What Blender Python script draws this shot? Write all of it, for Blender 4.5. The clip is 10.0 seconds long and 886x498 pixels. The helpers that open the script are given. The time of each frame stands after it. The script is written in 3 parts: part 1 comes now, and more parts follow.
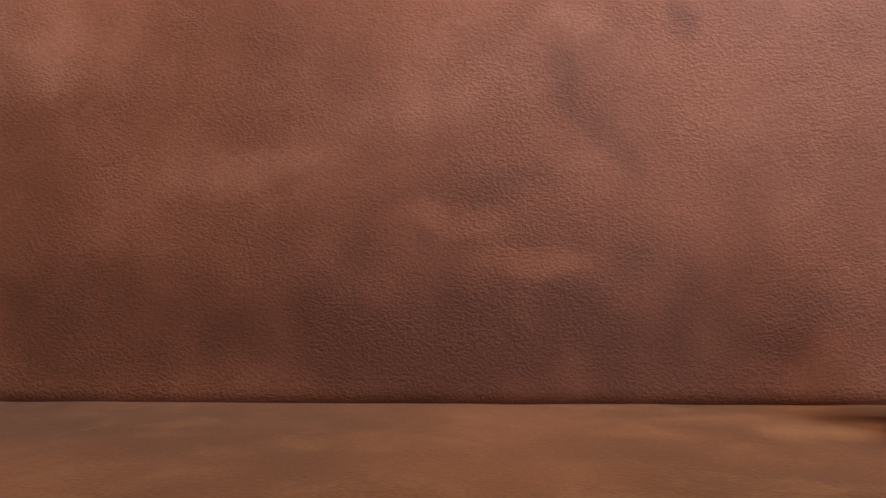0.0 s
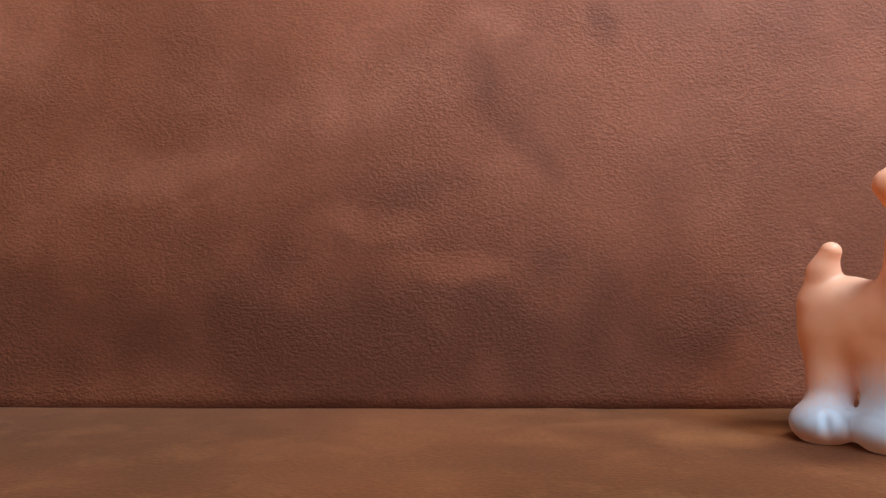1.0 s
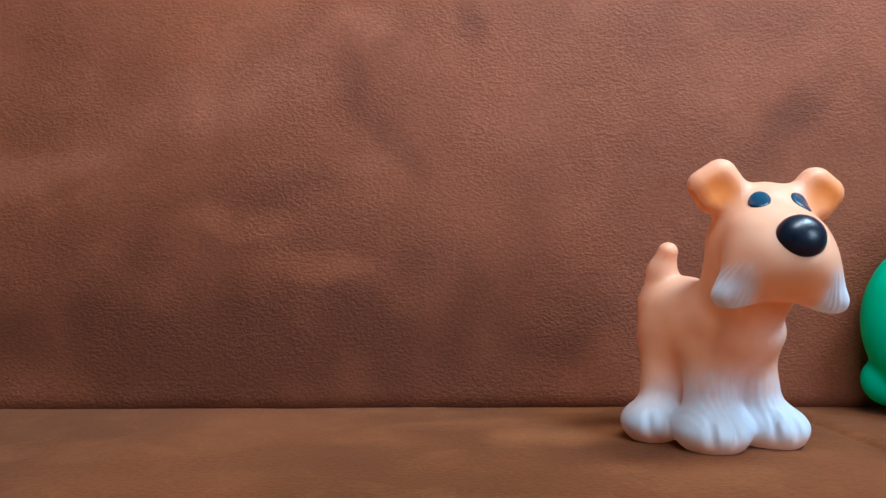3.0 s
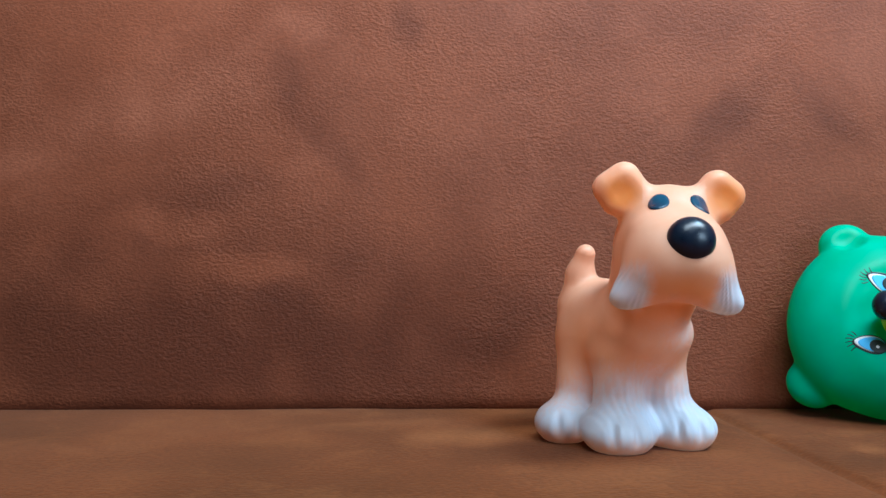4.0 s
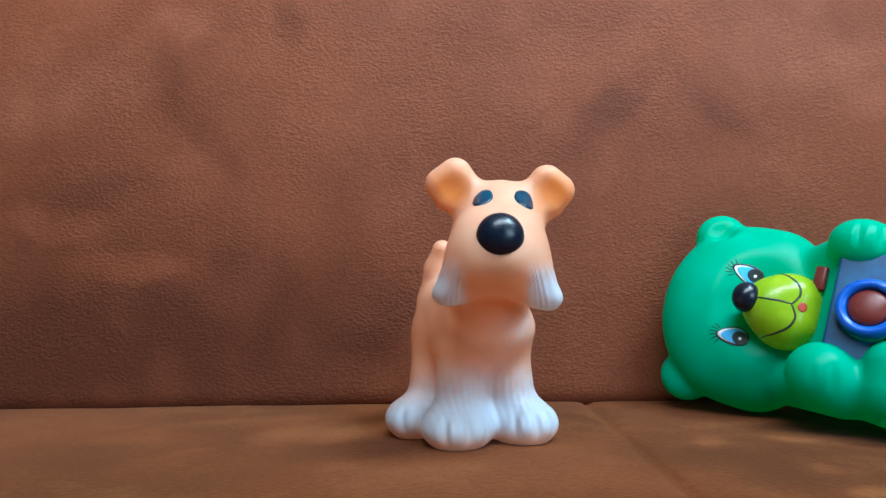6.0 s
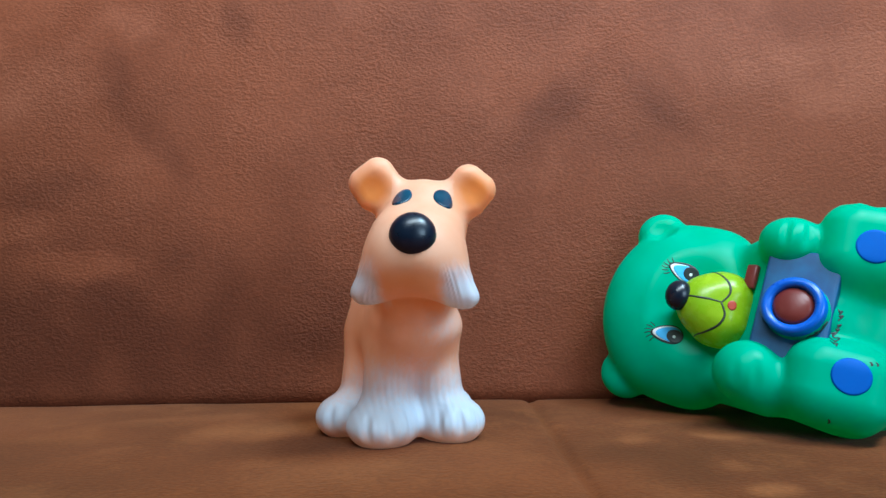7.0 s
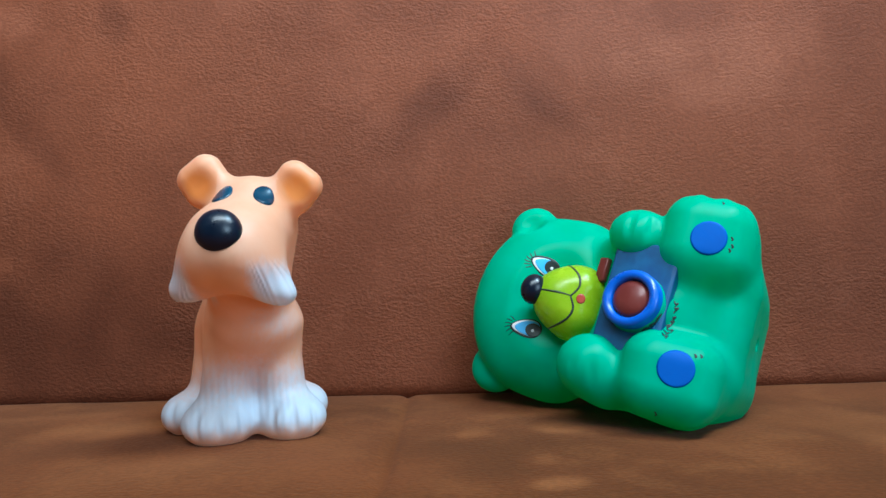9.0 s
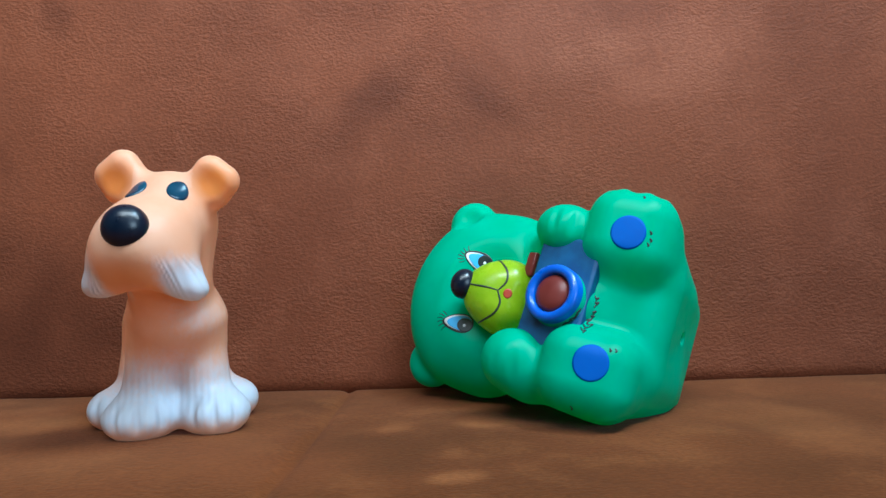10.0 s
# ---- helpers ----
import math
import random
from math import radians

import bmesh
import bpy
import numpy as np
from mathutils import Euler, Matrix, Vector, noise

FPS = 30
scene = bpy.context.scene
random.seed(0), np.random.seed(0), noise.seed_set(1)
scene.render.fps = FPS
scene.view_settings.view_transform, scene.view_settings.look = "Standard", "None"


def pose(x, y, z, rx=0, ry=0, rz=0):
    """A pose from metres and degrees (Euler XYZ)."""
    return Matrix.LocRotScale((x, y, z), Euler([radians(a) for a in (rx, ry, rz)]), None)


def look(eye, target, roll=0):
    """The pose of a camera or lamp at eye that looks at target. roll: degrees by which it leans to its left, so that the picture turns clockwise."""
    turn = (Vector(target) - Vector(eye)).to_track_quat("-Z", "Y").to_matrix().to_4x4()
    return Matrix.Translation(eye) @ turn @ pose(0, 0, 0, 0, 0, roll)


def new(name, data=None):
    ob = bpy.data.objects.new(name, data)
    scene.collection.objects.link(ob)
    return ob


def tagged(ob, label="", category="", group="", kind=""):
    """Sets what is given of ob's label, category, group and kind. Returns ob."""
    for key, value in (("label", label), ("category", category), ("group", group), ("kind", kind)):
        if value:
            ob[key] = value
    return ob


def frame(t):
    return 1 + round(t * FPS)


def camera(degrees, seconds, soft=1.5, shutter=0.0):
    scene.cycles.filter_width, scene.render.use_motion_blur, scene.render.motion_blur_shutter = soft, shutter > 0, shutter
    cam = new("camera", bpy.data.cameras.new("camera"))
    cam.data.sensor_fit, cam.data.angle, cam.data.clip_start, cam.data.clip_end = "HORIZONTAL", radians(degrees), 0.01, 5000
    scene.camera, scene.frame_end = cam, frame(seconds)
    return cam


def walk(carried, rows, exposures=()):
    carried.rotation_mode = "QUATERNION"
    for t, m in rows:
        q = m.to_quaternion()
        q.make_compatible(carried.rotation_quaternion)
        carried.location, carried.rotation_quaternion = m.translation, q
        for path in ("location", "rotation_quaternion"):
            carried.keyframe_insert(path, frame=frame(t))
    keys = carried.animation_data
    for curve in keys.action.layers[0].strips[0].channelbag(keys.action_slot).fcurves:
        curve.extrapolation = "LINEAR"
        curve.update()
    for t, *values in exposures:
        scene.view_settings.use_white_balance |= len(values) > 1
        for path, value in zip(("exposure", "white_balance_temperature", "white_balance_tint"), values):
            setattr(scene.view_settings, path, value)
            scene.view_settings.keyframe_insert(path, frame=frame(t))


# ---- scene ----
cam = camera(67.0, 10.0)
PATH = [
    (0.0, -0.1831, -0.3602, 0.0599, 93.63, -0.15, 0.79),
    (0.5, -0.1644, -0.3586, 0.0629, 93.54, -0.04, 0.85),
    (1.0, -0.1390, -0.3593, 0.0655, 93.15, -0.00, 0.59),
    (1.5, -0.1215, -0.3588, 0.0676, 92.81, 0.11, 0.16),
    (2.0, -0.1038, -0.3599, 0.0665, 92.92, 0.05, -0.24),
    (2.5, -0.0887, -0.3598, 0.0667, 92.90, 0.10, -0.41),
    (4.0, -0.0359, -0.3625, 0.0660, 93.19, 0.00, -0.56),
    (4.5, -0.0167, -0.3633, 0.0658, 93.26, 0.12, -0.23),
    (5.0, 0.0039, -0.3631, 0.0676, 92.94, 0.38, -0.27),
    (6.5, 0.0454, -0.3638, 0.0677, 92.42, 0.81, -0.11),
    (7.0, 0.0623, -0.3648, 0.0676, 92.34, 0.81, -0.16),
    (7.5, 0.0772, -0.3650, 0.0670, 92.32, 0.89, 0.02),
    (8.0, 0.0891, -0.3640, 0.0671, 92.19, 0.93, -0.24),
    (8.5, 0.1055, -0.3641, 0.0664, 92.18, 1.05, -0.11),
    (9.0, 0.1298, -0.3643, 0.0663, 91.96, 1.46, -0.13),
    (9.5, 0.1443, -0.3638, 0.0656, 91.75, 1.52, -0.16),
    (10.0, 0.1625, -0.3642, 0.0651, 91.59, 1.59, -0.06),
]
# stops, kelvin, tint
EXPOSURE = [(0.0, -0.02, 6360, 11), (2.5, -0.01, 6120, 9), (5.0, -0.08, 5980, 5), (7.0, -0.11, 6080, 3.5), (10.0, -0.19, 6080, 3.5)]
walk(cam, [(t, pose(x, y, z, rx, ry, rz)) for t, x, y, z, rx, ry, rz in PATH], EXPOSURE)

# ---------------------------------------------------------------- light
world = bpy.data.worlds.new("world")
scene.world = world
world.use_nodes = True
world.node_tree.nodes["Background"].inputs[0].default_value = (0.55, 0.75, 1.0, 1)
world.node_tree.nodes["Background"].inputs[1].default_value = 0.05


def area_lamp(name, eye, target, sx, sy, watts, colour):
    data = bpy.data.lights.new(name, "AREA")
    data.shape, data.size, data.size_y, data.energy, data.color = "RECTANGLE", sx, sy, watts, colour
    ob = new(name, data)
    ob.matrix_world = look(eye, target)
    return ob


# a cool ceiling lamp, an added long light in front of the backrest, a soft window across the room
area_lamp("ceiling_lamp", (0.85, -0.50, 1.70), (0.1, -0.05, 0.0), 0.30, 0.30, 25.0, (0.46, 0.76, 1.0))
# unseen light, added only to brighten the top of the backrest
area_lamp("added_backrest_light", (0.20, -0.42, 0.68), (0.08, 0.0, 0.66), 0.85, 0.20, 21.0, (0.80, 0.92, 1.0))
area_lamp("window_light", (1.60, -2.40, 0.70), (0.05, 0.0, 0.08), 1.2, 1.0, 39.0, (0.62, 0.82, 1.0))


# ---------------------------------------------------------------- materials
def material(name, colour, rough=0.5, metal=0.0, sheen=0.0, coat=0.0, spec=0.5):
    m = bpy.data.materials.new(name)
    m.use_nodes = True
    b = m.node_tree.nodes["Principled BSDF"]
    b.inputs["Base Color"].default_value = (*colour, 1)
    b.inputs["Roughness"].default_value = rough
    b.inputs["Metallic"].default_value = metal
    b.inputs["Sheen Weight"].default_value = sheen
    b.inputs["Coat Weight"].default_value = coat
    b.inputs["Coat Roughness"].default_value = 0.12
    b.inputs["Specular IOR Level"].default_value = spec
    return m, m.node_tree, b


def node(nt, kind, **values):
    n = nt.nodes.new(kind)
    for key, value in values.items():
        n.inputs[key.replace("_", " ")].default_value = value
    return n


def coords(nt, scale=(1, 1, 1)):
    tc = nt.nodes.new("ShaderNodeTexCoord")
    mp = node(nt, "ShaderNodeMapping", Scale=scale)
    nt.links.new(tc.outputs["Object"], mp.inputs["Vector"])
    return mp.outputs["Vector"]


def noise_tex(nt, vec, scale, detail=3.0, rough=0.55, distortion=0.0):
    n = node(nt, "ShaderNodeTexNoise", Scale=scale, Detail=detail, Roughness=rough, Distortion=distortion)
    nt.links.new(vec, n.inputs["Vector"])
    return n.outputs["Fac"]


def ramp(nt, fac, lo, hi, a=0.0, b=1.0):
    r = node(nt, "ShaderNodeMapRange", From_Min=lo, From_Max=hi, To_Min=a, To_Max=b)
    r.interpolation_type = "SMOOTHSTEP"
    nt.links.new(fac, r.inputs["Value"])
    return r.outputs["Result"]


def mix(nt, fac, a, b, blend="MIX"):
    m = nt.nodes.new("ShaderNodeMix")
    m.data_type, m.blend_type = "RGBA", blend
    for sock, v in ((m.inputs[0], fac), (m.inputs[6], a), (m.inputs[7], b)):
        if isinstance(v, (int, float)):
            sock.default_value = v
        elif isinstance(v, tuple):
            sock.default_value = (*v, 1)
        else:
            nt.links.new(v, sock)
    return m.outputs[2]


def bump(nt, bsdf, fac, strength, distance, under=None):
    b = node(nt, "ShaderNodeBump", Strength=strength, Distance=distance)
    nt.links.new(fac, b.inputs["Height"])
    if under is not None:
        nt.links.new(under, b.inputs["Normal"])
    nt.links.new(b.outputs["Normal"], bsdf.inputs["Normal"])
    return b.outputs["Normal"]


def attribute(nt, name):
    a = nt.nodes.new("ShaderNodeAttribute")
    a.attribute_name = name
    return a.outputs["Fac"]


def suede(name, dark, mid, light, grain, grain_scale, gloss=0.92, spec=0.08, mottle=1.0):
    m, nt, b = material(name, mid, gloss, sheen=0.05, spec=spec)
    b.inputs["Sheen Roughness"].default_value = 0.45
    flat = coords(nt)
    wide = coords(nt, (0.66, 1.0, 1.0))
    # brushed patches of the nap, then smaller smears, then grain
    patch_a = ramp(nt, noise_tex(nt, flat, 9.0, 3.0, 0.5, 0.2), 0.20, 0.80)
    patch_b = ramp(nt, noise_tex(nt, flat, 30.0, 6.0, 0.68, 0.3), 0.40, 0.75)
    fine = noise_tex(nt, wide, grain_scale, 2.0, 0.5, 0.4)
    c = mix(nt, ramp(nt, patch_a, 0, 1, 0.5 - 0.5 * mottle, 0.5 + 0.5 * mottle), tuple(0.75 * d + 0.25 * m_ for d, m_ in zip(dark, mid)), mid)
    c = mix(nt, ramp(nt, patch_b, 0, 1, 0.0, 0.3 * mottle), c, light)
    brushed = attribute(nt, "nap_shade")
    c = mix(nt, ramp(nt, brushed, 0.0, 1.0, 0.0, 1.0), c, light)
    # minus marks darken; on the back some stand in for shade at its foot
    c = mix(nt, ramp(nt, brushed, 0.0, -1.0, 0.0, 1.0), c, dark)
    speck = ramp(nt, fine, 0.3, 0.75, 0.90, 1.16)
    grey = nt.nodes.new("ShaderNodeCombineColor")
    for i in range(3):
        nt.links.new(speck, grey.inputs[i])
    c = mix(nt, 1.0, c, grey.outputs[0], "MULTIPLY")
    nt.links.new(c, b.inputs["Base Color"])
    # the grain stands up more where the nap is rough
    rough_nap = nt.nodes.new("ShaderNodeMath")
    rough_nap.operation = "MULTIPLY"
    nt.links.new(fine, rough_nap.inputs[0])
    nt.links.new(ramp(nt, noise_tex(nt, flat, 17.0, 3.0, 0.55, 0.3), 0.35, 0.68, 0.55, 1.45), rough_nap.inputs[1])
    bump(nt, b, rough_nap.outputs[0], grain, 0.0016)
    return m


M_BACK = suede("brown_suede_back", (0.076, 0.0182, 0.0070), (0.180, 0.0480, 0.0196), (0.252, 0.081, 0.042), 0.46, 780.0, 0.64, 0.14, 0.55)
M_SEAT = suede("brown_suede_seat", (0.084, 0.023, 0.0045), (0.152, 0.0400, 0.0098), (0.240, 0.078, 0.023), 0.26, 700.0)


def plain(name, colour, rough, scale=3.0, amount=0.12, relief=0.15):
    m, nt, b = material(name, colour, rough)
    n = noise_tex(nt, coords(nt), scale, 5.0)
    lo = tuple(v * (1 - amount) for v in colour)
    hi = tuple(min(1.0, v * (1 + amount)) for v in colour)
    nt.links.new(mix(nt, ramp(nt, n, 0.3, 0.7), lo, hi), b.inputs["Base Color"])
    bump(nt, b, noise_tex(nt, coords(nt), scale * 40, 3.0), relief, 0.002)
    return m


M_WALL = plain("painted_plaster", (0.40, 0.36, 0.31), 0.85)
M_CEIL = plain("white_ceiling_paint", (0.78, 0.77, 0.74), 0.9)
M_FLOOR = plain("brown_laminate", (0.22, 0.13, 0.07), 0.45, 2.0, 0.3)


def thin_skin(nt, bsdf, colour, share):
    """Lets light through the skin of a hollow toy, tinted by it."""
    glow = nt.nodes.new("ShaderNodeBsdfTranslucent")
    if isinstance(colour, tuple):
        glow.inputs["Color"].default_value = (*colour, 1)
    else:
        nt.links.new(colour, glow.inputs["Color"])
    both = nt.nodes.new("ShaderNodeMixShader")
    both.inputs[0].default_value = share
    nt.links.new(bsdf.outputs[0], both.inputs[1])
    nt.links.new(glow.outputs[0], both.inputs[2])
    nt.links.new(both.outputs[0], nt.nodes["Material Output"].inputs["Surface"])


def vinyl_dog():
    m, nt, b = material("peach_vinyl", (0.8, 0.4, 0.2), 0.42, spec=0.4)
    v = coords(nt)
    mottled = noise_tex(nt, v, 90.0, 3.0)
    c = mix(nt, ramp(nt, mottled, 0.3, 0.7), (0.94, 0.485, 0.305), (0.96, 0.535, 0.355))
    # orange of the ears, plus warm shade painted on the underside and flank
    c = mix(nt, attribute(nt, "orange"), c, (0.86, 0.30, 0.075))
    streak = noise_tex(nt, coords(nt, (1.0, 1.0, 0.5)), 520.0, 3.0, 0.6)
    w = nt.nodes.new("ShaderNodeMath")
    w.operation = "MULTIPLY_ADD"
    nt.links.new(ramp(nt, streak, 0.3, 0.7, -0.08, 0.08), w.inputs[0])
    w.inputs[1].default_value = 1.0
    nt.links.new(attribute(nt, "white"), w.inputs[2])
    c = mix(nt, ramp(nt, w.outputs[0], 0.0, 1.05), c, (0.73, 0.86, 1.0))
    nt.links.new(c, b.inputs["Base Color"])
    nt.links.new(ramp(nt, mottled, 0.2, 0.8, 0.36, 0.5), b.inputs["Roughness"])
    bump(nt, b, noise_tex(nt, v, 700.0, 2.0), 0.06, 0.0005)
    thin_skin(nt, b, mix(nt, 0.4, c, (1.0, 0.55, 0.20)), 0.40)
    return m


def vinyl(name, colour, second, rough, coat=0.0, scale=60.0, wax=None, spec=0.5):
    m, nt, b = material(name, colour, rough, coat=coat, spec=spec)
    if wax:
        thin_skin(nt, b, wax, 0.35)
    v = coords(nt)
    n = noise_tex(nt, v, scale, 4.0)
    nt.links.new(mix(nt, ramp(nt, n, 0.3, 0.72), colour, second), b.inputs["Base Color"])
    nt.links.new(ramp(nt, noise_tex(nt, v, scale * 4, 3.0), 0.2, 0.8, rough * 0.85, rough * 1.2), b.inputs["Roughness"])
    bump(nt, b, noise_tex(nt, v, 500.0, 2.0), 0.07, 0.0005)
    return m


M_DOG = vinyl_dog()
# black paints; blue in the base colour stands in for a reflected sheen
M_BLACK = vinyl("glossy_black_paint", (0.002, 0.004, 0.010), (0.003, 0.009, 0.022), 0.30)
M_EYE = vinyl("blue_sheen_black_paint", (0.002, 0.024, 0.048), (0.005, 0.055, 0.100), 0.22, spec=0.4)
M_BEAR = vinyl("green_vinyl", (0.001, 0.43, 0.250), (0.002, 0.49, 0.305), 0.42, spec=0.22, wax=(0.001, 0.80, 0.27))
M_MUZZLE = vinyl("yellow_green_vinyl", (0.30, 0.50, 0.010), (0.46, 0.62, 0.022), 0.26, wax=(0.55, 0.85, 0.02))
M_PLATE = vinyl("dull_blue_paint", (0.002, 0.060, 0.165), (0.005, 0.095, 0.220), 0.45, scale=160.0)
M_RING = vinyl("bright_blue_vinyl", (0.003, 0.090, 0.50), (0.006, 0.125, 0.60), 0.3)
M_PAD = vinyl("blue_pad_paint", (0.001, 0.075, 0.36), (0.003, 0.098, 0.43), 0.6, spec=0.12)
M_RED = vinyl("brown_red_paint", (0.145, 0.020, 0.016), (0.20, 0.034, 0.026), 0.35)
M_WHITE = vinyl("white_paint", (0.80, 0.82, 0.84), (0.84, 0.85, 0.86), 0.4)
M_IRIS = vinyl("sky_blue_paint", (0.05, 0.40, 0.85), (0.09, 0.52, 0.92), 0.4)
M_INK = vinyl("black_ink", (0.010, 0.014, 0.014), (0.02, 0.03, 0.03), 0.5)
M_LIPRED = vinyl("red_paint", (0.40, 0.035, 0.015), (0.50, 0.06, 0.02), 0.4)


# ---------------------------------------------------------------- mesh helpers
def part(name, bm, mat, parent=None, label=""):
    me = bpy.data.meshes.new(name)
    bm.to_mesh(me)
    bm.free()
    me.materials.append(mat)
    me.shade_smooth()
    ob = new(name, me)
    ob.parent = parent
    return tagged(ob, label) if label else ob


def raw_part(name, verts, faces, mat, parent=None, label="", normals=None, attrs=()):
    me = bpy.data.meshes.new(name)
    me.from_pydata([tuple(v) for v in verts], [], [tuple(f) for f in faces])
    me.materials.append(mat)
    me.shade_smooth()
    for key, values in attrs:
        me.attributes.new(key, "FLOAT", "POINT").data.foreach_set("value", np.asarray(values, dtype=np.float32))
    if normals is not None:
        me.normals_split_custom_set_from_vertices([tuple(n) for n in normals])
    me.update()
    ob = new(name, me)
    ob.parent = parent
    return tagged(ob, label) if label else ob


def box_bm(x0, x1, y0, y1, z0, z1, bevel=0.0, segments=2):
    bm = bmesh.new()
    bmesh.ops.create_cube(bm, size=1.0, matrix=Matrix.Translation(((x0 + x1) / 2, (y0 + y1) / 2, (z0 + z1) / 2)) @ Matrix.Diagonal((x1 - x0, y1 - y0, z1 - z0, 1)))
    if bevel:
        bmesh.ops.bevel(bm, geom=list(bm.edges), offset=bevel, segments=segments, profile=0.5, affect="EDGES")
    return bm


# ---- solids by distance, in millimetres
def rot3(rx=0, ry=0, rz=0):
    return np.array(Euler([radians(a) for a in (rx, ry, rz)]).to_matrix())


def ell(c, r, turn=None):
    c, r = np.array(c, float), np.array(r, float)

    def f(p):
        q = p - c
        if turn is not None:
            q = q @ turn
        k0 = np.sqrt(((q / r) ** 2).sum(1))
        k1 = np.sqrt(((q / (r * r)) ** 2).sum(1)) + 1e-9
        return k0 * (k0 - 1.0) / k1
    return f


def cap(a, b, ra, rb):
    a, b = np.array(a, float), np.array(b, float)
    ab = b - a

    def f(p):
        h = np.clip(((p - a) @ ab) / (ab @ ab), 0, 1)
        return np.sqrt(((p - a - h[:, None] * ab) ** 2).sum(1)) - (ra + (rb - ra) * h)
    return f


def rbox(c, half, r, turn=None):
    c, half = np.array(c, float), np.array(half, float)

    def f(p):
        q = p - c
        if turn is not None:
            q = q @ turn
        d = np.abs(q) - (half - r)
        return np.sqrt((np.maximum(d, 0) ** 2).sum(1)) + np.minimum(d.max(1), 0) - r
    return f


def moved(f, m, o):
    """f given in a frame with axes m (columns) and origin o."""
    return lambda p: f((p - o) @ m)


def squash(f, sy):
    """f flattened along its own y axis."""
    return lambda p: f(p * np.array((1.0, 1.0 / sy, 1.0))) * sy


class Solid:
    """A smooth union of named forms, with soft cuts."""

    def __init__(self):
        self.forms, self.cuts, self.ripples = [], [], []

    def add(self, name, f, k=4.0):
        self.forms.append((name, f, k))

    def cut(self, f, k=1.5):
        self.cuts.append((f, k))

    def __call__(self, p):
        d = None
        for _, f, k in self.forms:
            e = f(p)
            if d is None:
                d = e
            else:
                h = np.maximum(k - np.abs(d - e), 0) / k
                d = np.minimum(d, e) - h * h * k * 0.25
        for f, k in self.cuts:
            e = -f(p)
            h = np.maximum(k - np.abs(d - e), 0) / k
            d = np.maximum(d, e) + h * h * k * 0.25
        for f in self.ripples:
            d = d + f(p)
        return d

    def gradient(self, p, e=0.15):
        g = np.stack([self(p + np.eye(3)[i] * e) - self(p - np.eye(3)[i] * e) for i in range(3)], 1)
        return g / (np.linalg.norm(g, axis=1)[:, None] + 1e-9)

    def surface(self, lo, hi, step):
        lo, hi = np.array(lo, float), np.array(hi, float)
        n = np.ceil((hi - lo) / step).astype(int) + 1
        ax = [lo[i] + step * np.arange(n[i]) for i in range(3)]
        d = np.empty(n)
        for i in range(n[0]):
            yy, zz = np.meshgrid(ax[1], ax[2], indexing="ij")
            d[i] = self(np.stack([np.full(yy.size, ax[0][i]), yy.ravel(), zz.ravel()], 1)).reshape(n[1], n[2])
        s = d < 0
        corners = [s[i:n[0] - 1 + i, j:n[1] - 1 + j, k:n[2] - 1 + k] for i in (0, 1) for j in (0, 1) for k in (0, 1)]
        mixed = np.any(corners, axis=0) & ~np.all(corners, axis=0)
        index = np.full(mixed.shape, -1)
        index[mixed] = np.arange(mixed.sum())
        v = lo + step * (np.argwhere(mixed) + 0.5)
        quads = []
        for a in range(3):
            b, c = (a + 1) % 3, (a + 2) % 3
            t = np.moveaxis(s, (a, b, c), (0, 1, 2))
            ix = np.moveaxis(index, (a, b, c), (0, 1, 2))
            lower, upper = t[:-1, 1:-1, 1:-1], t[1:, 1:-1, 1:-1]
            for flip, where in ((False, lower & ~upper), (True, ~lower & upper)):
                i, j, k = np.nonzero(where)
                q = np.stack([ix[i, j, k], ix[i, j + 1, k], ix[i, j + 1, k + 1], ix[i, j, k + 1]], 1)
                quads.append(q[:, ::-1] if flip else q)
        f = np.concatenate(quads)
        f = f[(f >= 0).all(1)]
        for _ in range(4):
            v = v - 0.9 * self(v)[:, None] * self.gradient(v)
        total, count = np.zeros_like(v), np.zeros(len(v))
        for e in range(4):
            np.add.at(total, f[:, e], v[f[:, (e + 1) % 4]] + v[f[:, e - 1]])
            np.add.at(count, f[:, e], 2)
        v = 0.4 * v + 0.6 * total / np.maximum(count, 1)[:, None]
        for _ in range(3):
            v = v - 0.9 * self(v)[:, None] * self.gradient(v)
        return v, f, self.gradient(v)

    def onto(self, p, way, lift=0.0):
        """Points carried along a way until they lie on the surface."""
        p = np.array(p, float)
        w = np.array(way, float) / np.linalg.norm(way)
        for _ in range(60):
            p = p + w * np.clip(self(p) - lift, -2, 2)[:, None] * 0.7
        return p


def solid_part(name, solid, step, lo, hi, mat, parent, label="", paint=None):
    """A mesh of a solid's surface."""
    v, f, n = solid.surface(lo, hi, step)
    attrs = [(key, fn(v, n)) for key, fn in (paint or {}).items()]
    return raw_part(name, v * 0.001, f, mat, parent, label, n, attrs)


def moulded(whole, groups, step, lo, hi, mat, parent, labels, paint=None):
    """A hollow moulded toy, its skin parted among the named groups of forms. Returns the whole solid."""
    whole.forms = [form for name, forms in groups for form in forms]
    v, f, n = whole.surface(lo, hi, step)
    near = np.stack([np.min([g(v) for _, g, _ in forms], axis=0) for name, forms in groups], 1)
    owner = np.argmin(near[f].sum(1), 1)
    for i, (name, forms) in enumerate(groups):
        own = f[owner == i]
        used, inverse = np.unique(own, return_inverse=True)
        pv, pn = v[used], n[used]
        attrs = [(key, fn(pv, pn)) for key, fn in (paint or {}).items()]
        raw_part(name, pv * 0.001, inverse.reshape(own.shape), mat, parent, labels.get(name, ""), pn, attrs)
    return whole


